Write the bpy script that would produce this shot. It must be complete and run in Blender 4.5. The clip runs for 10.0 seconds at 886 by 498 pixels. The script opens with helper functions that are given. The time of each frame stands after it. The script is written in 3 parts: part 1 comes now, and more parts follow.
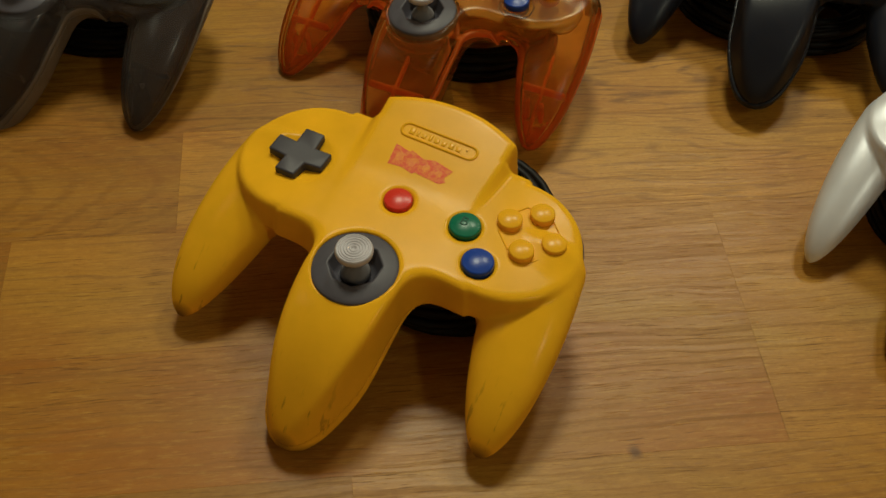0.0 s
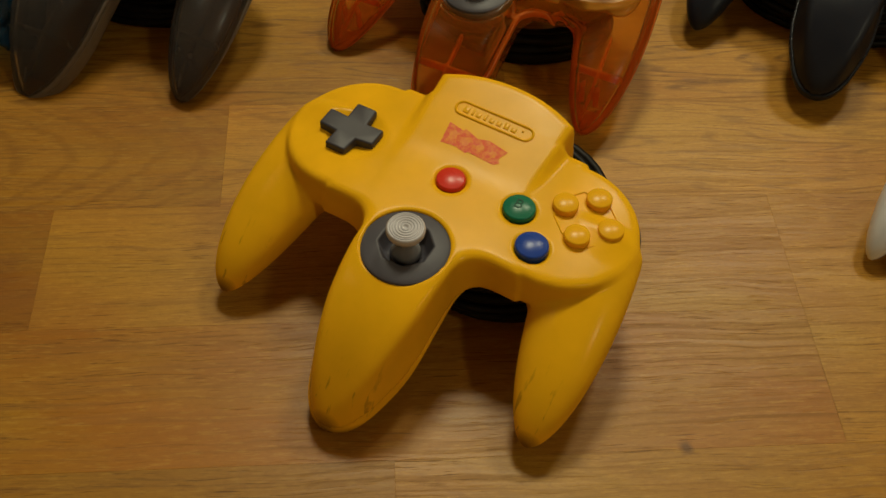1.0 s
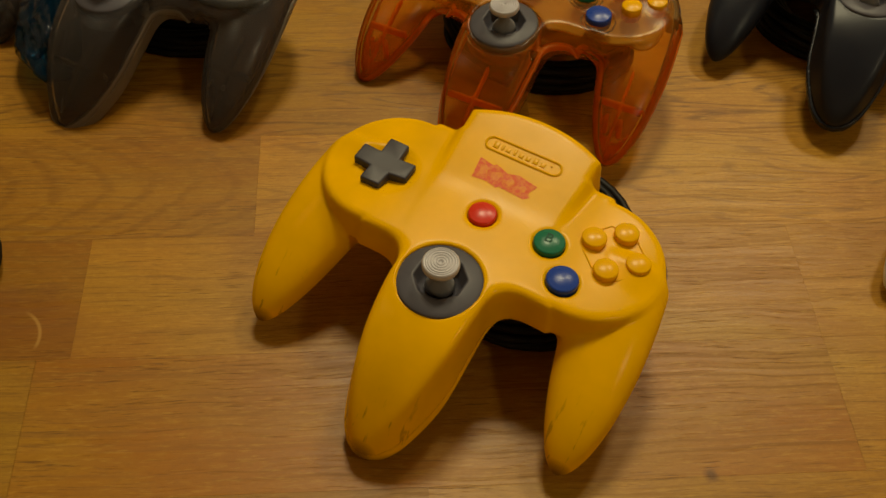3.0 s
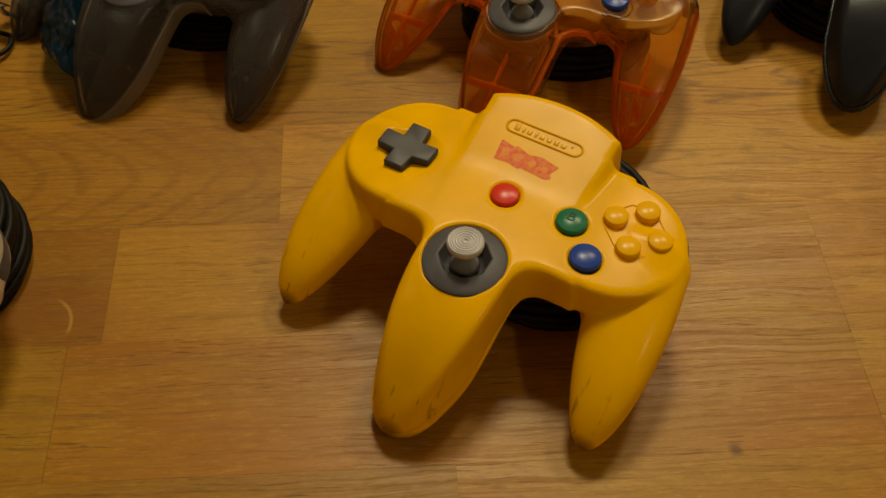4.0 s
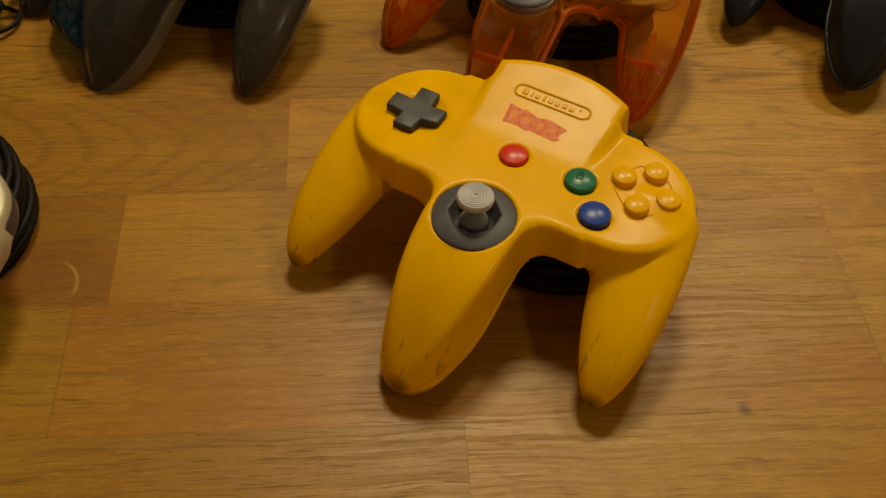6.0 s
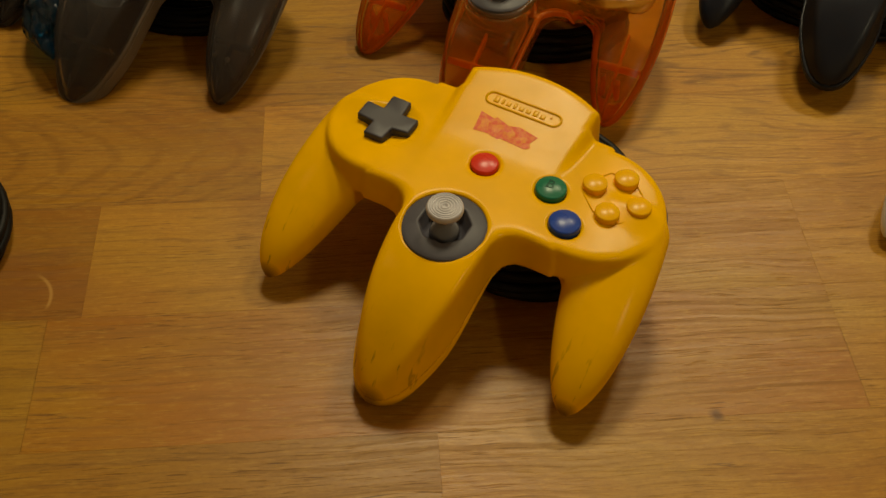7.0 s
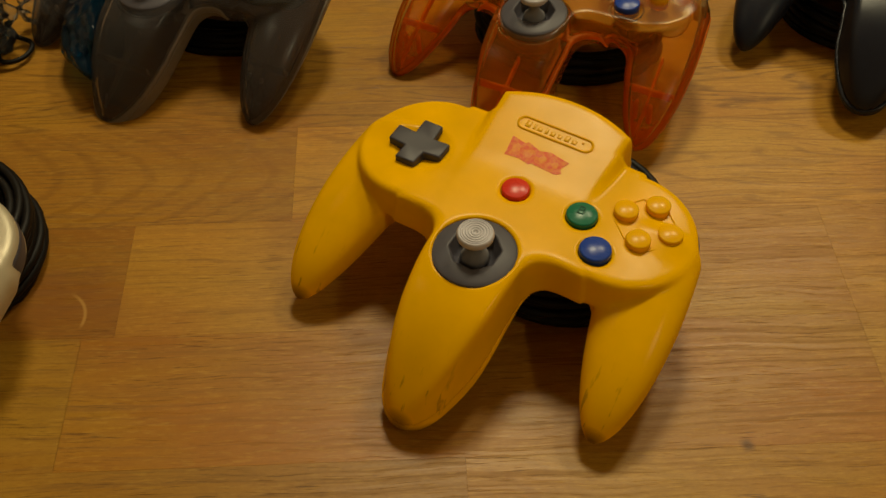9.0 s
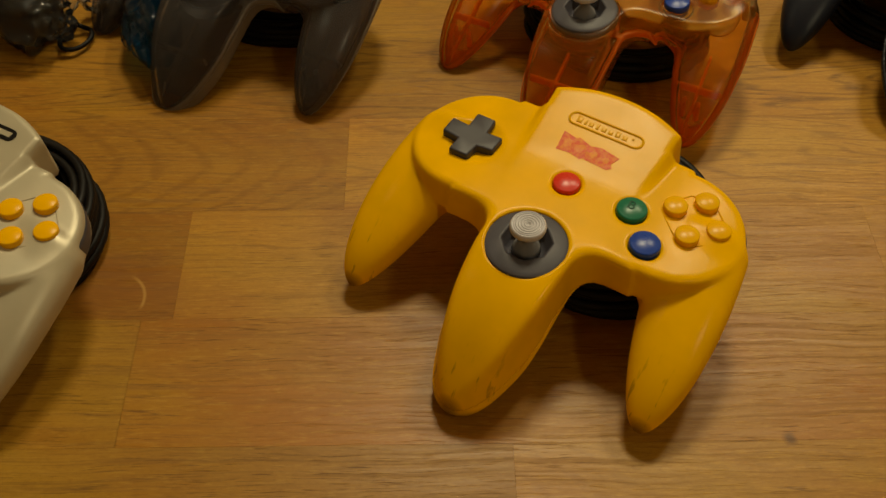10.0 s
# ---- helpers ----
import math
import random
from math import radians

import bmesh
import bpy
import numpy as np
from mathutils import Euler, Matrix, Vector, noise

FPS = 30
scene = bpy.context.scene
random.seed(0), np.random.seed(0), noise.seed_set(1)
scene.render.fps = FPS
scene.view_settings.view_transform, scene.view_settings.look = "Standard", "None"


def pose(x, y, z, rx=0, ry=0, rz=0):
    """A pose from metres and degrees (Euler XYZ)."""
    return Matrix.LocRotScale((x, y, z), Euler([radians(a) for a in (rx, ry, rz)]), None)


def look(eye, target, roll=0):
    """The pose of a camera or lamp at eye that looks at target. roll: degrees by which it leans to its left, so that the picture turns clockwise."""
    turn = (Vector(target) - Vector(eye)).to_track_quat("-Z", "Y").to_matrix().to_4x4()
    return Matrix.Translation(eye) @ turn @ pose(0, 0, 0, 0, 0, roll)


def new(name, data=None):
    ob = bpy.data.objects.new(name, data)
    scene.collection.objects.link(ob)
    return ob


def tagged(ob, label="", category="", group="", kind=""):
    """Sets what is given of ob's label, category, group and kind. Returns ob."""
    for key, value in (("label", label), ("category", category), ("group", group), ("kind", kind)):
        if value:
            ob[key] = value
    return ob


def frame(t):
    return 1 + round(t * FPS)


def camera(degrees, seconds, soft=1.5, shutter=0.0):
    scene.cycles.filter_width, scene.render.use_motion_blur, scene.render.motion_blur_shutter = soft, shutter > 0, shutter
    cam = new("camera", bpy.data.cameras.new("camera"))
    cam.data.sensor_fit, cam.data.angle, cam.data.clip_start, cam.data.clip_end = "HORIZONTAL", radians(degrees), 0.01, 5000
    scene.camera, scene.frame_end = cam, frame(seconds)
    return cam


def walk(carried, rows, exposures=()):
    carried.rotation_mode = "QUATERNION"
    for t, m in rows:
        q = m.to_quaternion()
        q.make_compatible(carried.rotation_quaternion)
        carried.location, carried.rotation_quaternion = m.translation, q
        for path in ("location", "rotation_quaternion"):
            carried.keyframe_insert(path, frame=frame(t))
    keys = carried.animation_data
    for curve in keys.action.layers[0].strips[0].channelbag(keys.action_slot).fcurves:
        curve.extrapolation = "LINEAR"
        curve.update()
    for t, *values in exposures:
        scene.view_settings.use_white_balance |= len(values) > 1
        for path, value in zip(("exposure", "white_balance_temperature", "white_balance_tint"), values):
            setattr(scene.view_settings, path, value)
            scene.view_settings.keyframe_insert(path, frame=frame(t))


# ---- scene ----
cam = camera(47.2, 10.0)
PATH = [
    (0, (0.01837, 0.00214, 0.38545), (0.01072, 1.22285, -1.19879), 3.198),
    (0.5, (0.01242, 0.00754, 0.38520), (-0.04986, 1.22054, -1.20374), 1.527),
    (1, (0.00700, 0.00550, 0.37363), (-0.04558, 1.20799, -1.22364), 3.513),
    (1.5, (0.00641, 0.00482, 0.38234), (-0.05595, 1.21051, -1.21216), 2.876),
    (2, (0.00485, 0.00657, 0.38824), (-0.06200, 1.20702, -1.21002), 3.329),
    (2.5, (-0.00016, 0.00523, 0.39341), (-0.07213, 1.21285, -1.19922), 2.574),
    (2.7, (-0.00308, 0.00596, 0.38998), (-0.05632, 1.21569, -1.20179), 3.627),
    (3.8, (-0.01324, -0.00165, 0.39185), (-0.07552, 1.20919, -1.19875), 2.753),
    (4, (-0.01049, -0.00679, 0.38833), (-0.09162, 1.21038, -1.19657), 1.756),
    (4.5, (-0.01489, -0.01489, 0.38878), (-0.10589, 1.20619, -1.19257), 2.306),
    (5, (-0.02156, -0.02617, 0.38224), (-0.11995, 1.22358, -1.17611), 2.749),
    (5.5, (-0.01270, -0.03013, 0.37657), (-0.10650, 1.22952, -1.17407), 2.071),
    (5.7, (-0.01587, -0.03327, 0.36821), (-0.08662, 1.24327, -1.16980), 3.124),
    (6.8, (-0.01100, -0.02850, 0.37250), (-0.06845, 1.23712, -1.20170), 1.145),
    (7, (-0.00536, -0.02606, 0.37450), (-0.06626, 1.23142, -1.17955), 2.155),
    (7.5, (0.00199, -0.02330, 0.37753), (-0.10844, 1.24013, -1.16894), 0.514),
    (8, (0.00241, -0.02232, 0.37927), (-0.11417, 1.24671, -1.16215), 0.403),
    (8.5, (0.00317, -0.02140, 0.37786), (-0.11077, 1.25091, -1.16105), 0.878),
    (9, (-0.00556, -0.02106, 0.37922), (-0.12859, 1.24432, -1.16470), 0.622),
    (9.5, (-0.00946, -0.02138, 0.38251), (-0.12783, 1.24666, -1.15958), 0.903),
    (10, (-0.01654, -0.03004, 0.38729), (-0.18635, 1.21754, -1.16664), 0.155),
]
walk(cam, [(t, look(eye, target, roll)) for t, eye, target, roll in PATH],
     exposures=[(0, -0.03, 5560, 8), (0.6, -0.03, 5820, 8), (1.2, -0.04, 5980, 8), (2.1, -0.04, 6300, 9), (2.7, 0.0, 6700, 10), (10, 0.0, 6700, 10)])

# ---- light: the lamps on the ceiling of a plain room; the two brightest hang ahead of the camera ----
for place, power, wide in (((-0.06, 1.62, 2.38), 31.0, 0.50), ((0.84, 2.02, 2.38), 19.0, 0.30), ((1.75, -0.95, 2.38), 8.0, 0.22), ((-1.75, 0.35, 2.38), 1.5, 0.22)):
    lamp = new("ceiling_lamp_light", bpy.data.lights.new("ceiling_lamp_light", "AREA"))
    lamp.data.shape, lamp.data.size = "DISK", wide
    lamp.data.energy, lamp.data.color = power, (1.0, 0.885, 0.55)
    lamp.matrix_world = look(place, (0.0, 0.30, 0.0))
room_world = bpy.data.worlds.new("room_world")
room_world.use_nodes = True
room_world.node_tree.nodes["Background"].inputs[0].default_value = (0.9, 0.75, 0.6, 1)
room_world.node_tree.nodes["Background"].inputs[1].default_value = 0.004
scene.world = room_world

# ---- materials ----


class Nodes:
    """A short way to write node trees."""

    def __init__(self, name):
        self.mat = bpy.data.materials.new(name)
        self.mat.use_nodes = True
        self.tree = self.mat.node_tree
        self.bsdf = self.tree.nodes["Principled BSDF"]

    def add(self, kind, **settings):
        node = self.tree.nodes.new(kind)
        for key, value in settings.items():
            setattr(node, key, value)
        return node

    def link(self, a, b):
        self.tree.links.new(a, b)

    def put(self, node, **values):
        for key, value in values.items():
            slot = node.inputs[key.replace("_", " ")]
            if isinstance(value, bpy.types.NodeSocket):
                self.link(value, slot)
            else:
                slot.default_value = value
        return node

    def math(self, op, a, b=0.0, clamp=False):
        node = self.add("ShaderNodeMath", operation=op, use_clamp=clamp)
        for slot, value in zip(node.inputs, (a, b)):
            if isinstance(value, bpy.types.NodeSocket):
                self.link(value, slot)
            else:
                slot.default_value = value
        return node.outputs[0]

    def mix(self, factor, a, b, blend="MIX"):
        node = self.add("ShaderNodeMix", data_type="RGBA", blend_type=blend)
        for slot, value in ((0, factor), (6, a), (7, b)):
            if isinstance(value, bpy.types.NodeSocket):
                self.link(value, node.inputs[slot])
            else:
                node.inputs[slot].default_value = (*value, 1) if slot and len(value) == 3 else value
        return node.outputs[2]

    def noise(self, vector, scale, detail=3.0, rough=0.5):
        node = self.add("ShaderNodeTexNoise")
        self.link(vector, node.inputs["Vector"])
        node.inputs["Scale"].default_value, node.inputs["Detail"].default_value, node.inputs["Roughness"].default_value = scale, detail, rough
        return node.outputs[0]

    def stretch(self, vector, scale, shift=(0, 0, 0), turn=(0, 0, 0)):
        node = self.add("ShaderNodeMapping")
        self.link(vector, node.inputs[0])
        node.inputs["Scale"].default_value, node.inputs["Location"].default_value, node.inputs["Rotation"].default_value = scale, shift, turn
        return node.outputs[0]

    def remap(self, value, a, b, lo=0.0, hi=1.0):
        node = self.add("ShaderNodeMapRange")
        self.link(value, node.inputs[0])
        for slot, number in zip(node.inputs[1:5], (a, b, lo, hi)):
            slot.default_value = number
        return node.outputs[0]

    def bump(self, height, strength, distance):
        node = self.add("ShaderNodeBump")
        self.link(height, node.inputs["Height"])
        node.inputs["Strength"].default_value, node.inputs["Distance"].default_value = strength, distance
        self.link(node.outputs[0], self.bsdf.inputs["Normal"])

    def coords(self):
        return self.add("ShaderNodeTexCoord").outputs["Object"]


def plastic(name, colour, rough=0.38, grain=0.05, wear=None, spec=0.5, metal=0.0, coat=0.0):
    """Moulded plastic with a fine grain; wear: the colour of the scuffed dirt on the tips of the grips."""
    n = Nodes(name)
    at = n.coords()
    fine, broad = n.noise(at, 2600, 2), n.noise(at, 38, 4)
    tone = n.mix(n.remap(broad, 0.3, 0.7), tuple(c * 0.90 for c in colour), tuple(min(1, c * 1.06) for c in colour))
    rub = n.remap(n.noise(at, 90, 3), 0.35, 0.7, rough - 0.02, rough + 0.035)
    if wear:
        xyz = n.add("ShaderNodeSeparateXYZ")
        n.link(at, xyz.inputs[0])
        along = n.noise(n.stretch(at, (320, 45, 60)), 1.0, 3, 0.6)
        x = n.math("ABSOLUTE", xyz.outputs[0])
        outer = n.math("GREATER_THAN", x, 0.042)
        tip = n.remap(outer, 0, 1, -0.1075, -0.0750)
        far = n.math("SUBTRACT", xyz.outputs[1], tip)
        edge = n.remap(far, 0.0002, 0.0030, 1.0, 0.0)
        low = n.math("MULTIPLY", n.remap(xyz.outputs[2], 0.0055, 0.0100, 1.0, 0.0), n.remap(far, 0.010, 0.026, 1.0, 0.0))
        scratch = n.math("MULTIPLY", n.remap(far, 0.008, 0.026, 1.0, 0.0), n.remap(along, 0.60, 0.66))
        dirt = n.math("MULTIPLY", n.math("MAXIMUM", edge, low), n.remap(n.noise(at, 160, 4, 0.7), 0.15, 0.45))
        mask = n.math("MAXIMUM", n.math("MULTIPLY", dirt, 0.85), n.math("MULTIPLY", scratch, 0.5), True)
        tone = n.mix(mask, tone, wear)
    n.put(n.bsdf, Base_Color=tone, Roughness=rub, Metallic=metal)
    n.bsdf.inputs["Specular IOR Level"].default_value = spec
    n.bsdf.inputs["Coat Weight"].default_value = coat
    n.bump(fine, grain, 0.0004)
    return n.mat


def worn_print(name, ink, ground):
    """Ink rubbed thin on plastic, so that the ground shows through in specks."""
    n = Nodes(name)
    at = n.coords()
    n.put(n.bsdf, Base_Color=n.mix(n.remap(n.noise(at, 420, 4, 0.7), 0.42, 0.62, 0.0, 0.85), ink, ground), Roughness=n.remap(n.noise(at, 300, 2), 0.3, 0.7, 0.36, 0.5))
    n.bsdf.inputs["Specular IOR Level"].default_value = 0.2
    return n.mat


def clear_plastic(name, tint, body, clear=0.7, rough=0.30, through_light=0.58, ior=1.18):
    """Tinted see-through plastic: light passes straight through, with a milky body colour and a gloss."""
    n = Nodes(name)
    at = n.coords()
    n.put(n.bsdf, Base_Color=n.mix(n.remap(n.noise(at, 45, 3), 0.35, 0.7), tuple(c * 0.85 for c in body), body), Roughness=n.remap(n.noise(at, 120, 3), 0.3, 0.7, rough, rough + 0.12))
    n.bump(n.noise(at, 2200, 2), 0.04, 0.0004)
    see = n.add("ShaderNodeBsdfTransparent")
    see.inputs[0].default_value = (*tint, 1)
    gloss = n.add("ShaderNodeBsdfGlossy")
    gloss.inputs["Roughness"].default_value = rough
    edge = n.add("ShaderNodeFresnel")
    edge.inputs[0].default_value = ior
    glow = n.add("ShaderNodeBsdfTranslucent")
    glow.inputs[0].default_value = (*body, 1)
    milk = n.add("ShaderNodeMixShader")
    milk.inputs[0].default_value = through_light
    n.link(n.bsdf.outputs[0], milk.inputs[1]), n.link(glow.outputs[0], milk.inputs[2])
    inner = n.add("ShaderNodeMixShader")
    n.link(n.remap(n.noise(at, 30, 3), 0.3, 0.7, clear - 0.06, clear + 0.06), inner.inputs[0])
    n.link(milk.outputs[0], inner.inputs[1]), n.link(see.outputs[0], inner.inputs[2])
    outer = n.add("ShaderNodeMixShader")
    n.link(edge.outputs[0], outer.inputs[0]), n.link(inner.outputs[0], outer.inputs[1]), n.link(gloss.outputs[0], outer.inputs[2])
    n.link(outer.outputs[0], n.tree.nodes["Material Output"].inputs[0])
    return n.mat


def wood(name):
    """Oiled light oak laminate, grain along x. The object's colour sets the strip: red its lightness, green its redness, blue how strongly the growth arcs show, alpha the bold grain."""
    n = Nodes(name)
    own = n.coords()
    info = n.add("ShaderNodeObjectInfo")
    kind = n.add("ShaderNodeSeparateColor")
    n.link(info.outputs["Color"], kind.inputs[0])
    pick = n.add("ShaderNodeCombineXYZ")
    for slot, k in zip(pick.inputs, (7.3, 3.1, 11.7)):
        n.link(n.math("MULTIPLY", info.outputs["Random"], k), slot)
    moved = n.add("ShaderNodeVectorMath", operation="ADD")
    n.link(own, moved.inputs[0]), n.link(pick.outputs[0], moved.inputs[1])
    at = moved.outputs[0]
    drift = n.noise(n.stretch(at, (7, 18, 1)), 1.0, 3)
    bent = n.add("ShaderNodeVectorMath", operation="MULTIPLY_ADD")
    n.link(drift, bent.inputs[0])
    bent.inputs[1].default_value = (0.02, 0.016, 0.0)
    n.link(at, bent.inputs[2])
    at2 = bent.outputs[0]
    rings = n.noise(n.stretch(at2, (3.0, 75, 1)), 1.0, 4, 0.55)
    streak = n.noise(n.stretch(at2, (8, 520, 1)), 1.0, 5, 0.6)
    pores = n.noise(n.stretch(at2, (60, 1500, 1)), 1.0, 2, 0.6)
    fleck = n.noise(n.stretch(at, (130, 900, 1)), 1.0, 2, 0.6)
    cloud = n.noise(n.stretch(at, (14, 26, 1)), 1.0, 4, 0.6)
    # growth arcs: curved lines that open along the strip
    xyz = n.add("ShaderNodeSeparateXYZ")
    n.link(own, xyz.inputs[0])
    bow = n.math("POWER", n.math("ABSOLUTE", n.math("DIVIDE", xyz.outputs[1], 0.021)), 1.7)
    phase = n.math("ADD", n.math("ADD", n.math("MULTIPLY", xyz.outputs[0], 48.0), n.math("MULTIPLY", bow, 0.80)), n.math("MULTIPLY", cloud, 1.8))
    arcs = n.remap(n.math("SINE", n.math("MULTIPLY", phase, 6.283)), 0.3, 1.0)
    tone = n.mix(n.remap(rings, 0.34, 0.66), (0.370, 0.177, 0.023), (0.470, 0.238, 0.034))
    tone = n.mix(n.remap(kind.outputs[1], 0.0, 1.0, 0.0, 0.8), tone, (0.360, 0.132, 0.012))
    tone = n.mix(n.remap(cloud, 0.40, 0.68, 0.0, 0.35), tone, (0.315, 0.140, 0.018))
    tone = n.mix(n.math("MULTIPLY", arcs, n.math("MULTIPLY", kind.outputs[2], 0.42)), tone, (0.215, 0.086, 0.011))
    # broad golden and reddish blotches that run over the strips
    place = n.add("ShaderNodeNewGeometry").outputs["Position"]
    tone = n.mix(n.remap(n.noise(n.stretch(place, (7, 17, 1), (3, 1, 0)), 1.0, 3), 0.46, 0.66, 0.0, 0.5), tone, (0.405, 0.232, 0.026))
    tone = n.mix(n.remap(n.noise(n.stretch(place, (9, 21, 1), (8, 5, 0)), 1.0, 3), 0.50, 0.68, 0.0, 0.55), tone, (0.315, 0.118, 0.014))
    # bold wavy grain lines, in clusters; the colour's alpha sets how strong
    swell = n.noise(n.stretch(at2, (2.6, 34, 1)), 1.0, 2, 0.45)
    line = n.remap(n.math("SINE", n.math("MULTIPLY", swell, 150.0)), 0.4, 1.0)
    patch = n.remap(n.noise(n.stretch(at, (4, 26, 1)), 1.0, 2), 0.34, 0.52)
    broken = n.remap(n.noise(n.stretch(at2, (40, 300, 1)), 1.0, 2), 0.30, 0.55)
    bold = n.math("MULTIPLY", n.math("MULTIPLY", line, patch), n.math("MULTIPLY", broken, info.outputs["Alpha"]))
    tone = n.mix(n.math("MULTIPLY", bold, 0.75), tone, (0.130, 0.052, 0.008))
    tone = n.mix(n.remap(streak, 0.50, 0.66, 0.0, 0.50), tone, (0.205, 0.088, 0.012))
    speck = n.noise(n.stretch(at, (420, 900, 1)), 1.0, 3, 0.7)
    tone = n.mix(n.remap(speck, 0.46, 0.70, 0.0, 0.32), tone, (0.235, 0.100, 0.012))
    tone = n.mix(n.remap(fleck, 0.53, 0.70, 0.0, 0.34), tone, (0.54, 0.30, 0.062))
    tone = n.mix(n.math("MULTIPLY", n.remap(pores, 0.58, 0.68, 0.0, 0.66), n.remap(n.noise(n.stretch(at, (9, 40, 1)), 1.0, 2), 0.38, 0.6, 0.35, 1.0)), tone, (0.105, 0.040, 0.006))
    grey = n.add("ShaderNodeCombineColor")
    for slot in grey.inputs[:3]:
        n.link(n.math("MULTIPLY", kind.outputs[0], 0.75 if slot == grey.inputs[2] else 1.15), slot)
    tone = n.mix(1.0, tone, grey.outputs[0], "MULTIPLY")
    # a few knots and marks in the boards, at fixed places on the floor
    for x, y, wide, deep, colour in ((0.1021, 0.1979, 0.0042, 0.85, (0.13, 0.055, 0.010)), (-0.213, 0.239, 0.026, 0.55, (0.23, 0.082, 0.012)),
                                     (-0.186, 0.236, 0.018, 0.35, (0.25, 0.095, 0.014))):
        gap = n.add("ShaderNodeVectorMath", operation="DISTANCE")
        swirl = n.add("ShaderNodeVectorMath", operation="MULTIPLY_ADD")
        n.link(n.noise(place, 60, 3), swirl.inputs[0])
        swirl.inputs[1].default_value = (wide * 1.6,) * 3
        n.link(place, swirl.inputs[2])
        n.link(swirl.outputs[0], gap.inputs[0])
        gap.inputs[1].default_value = (x + wide * 0.8, y + wide * 0.8, wide * 0.8)
        tone = n.mix(n.remap(gap.outputs[1], wide * 0.35, wide, deep, 0.0), tone, colour)
    # one pale curled scar
    spot = n.add("ShaderNodeSeparateXYZ")
    n.link(place, spot.inputs[0])
    gap = n.add("ShaderNodeVectorMath", operation="DISTANCE")
    n.link(place, gap.inputs[0])
    gap.inputs[1].default_value = (-0.2095, 0.2290, 0.0)
    thin = n.remap(n.math("ABSOLUTE", n.math("SUBTRACT", gap.outputs[1], 0.0152)), 0.0003, 0.0011, 1.0, 0.0)
    scar = n.math("MULTIPLY", thin, n.math("MULTIPLY", n.remap(spot.outputs[0], -0.2055, -0.2000), n.remap(spot.outputs[1], 0.2245, 0.2280)))
    tone = n.mix(n.math("MULTIPLY", scar, 0.55), tone, (0.52, 0.29, 0.07))
    n.put(n.bsdf, Base_Color=tone, Roughness=n.remap(streak, 0.35, 0.7, 0.33, 0.47))
    n.bsdf.inputs["Specular IOR Level"].default_value = 0.25
    relief = n.math("ADD", n.math("MULTIPLY", streak, 0.6), n.math("MULTIPLY", n.remap(pores, 0.6, 0.7), -1.0))
    n.bump(relief, 0.16, 0.0005)
    return n.mat


def plain(name, colour, rough):
    n = Nodes(name)
    tone = n.mix(n.noise(n.coords(), 3, 4), tuple(c * 0.93 for c in colour), colour)
    n.put(n.bsdf, Base_Color=tone, Roughness=rough)
    return n.mat


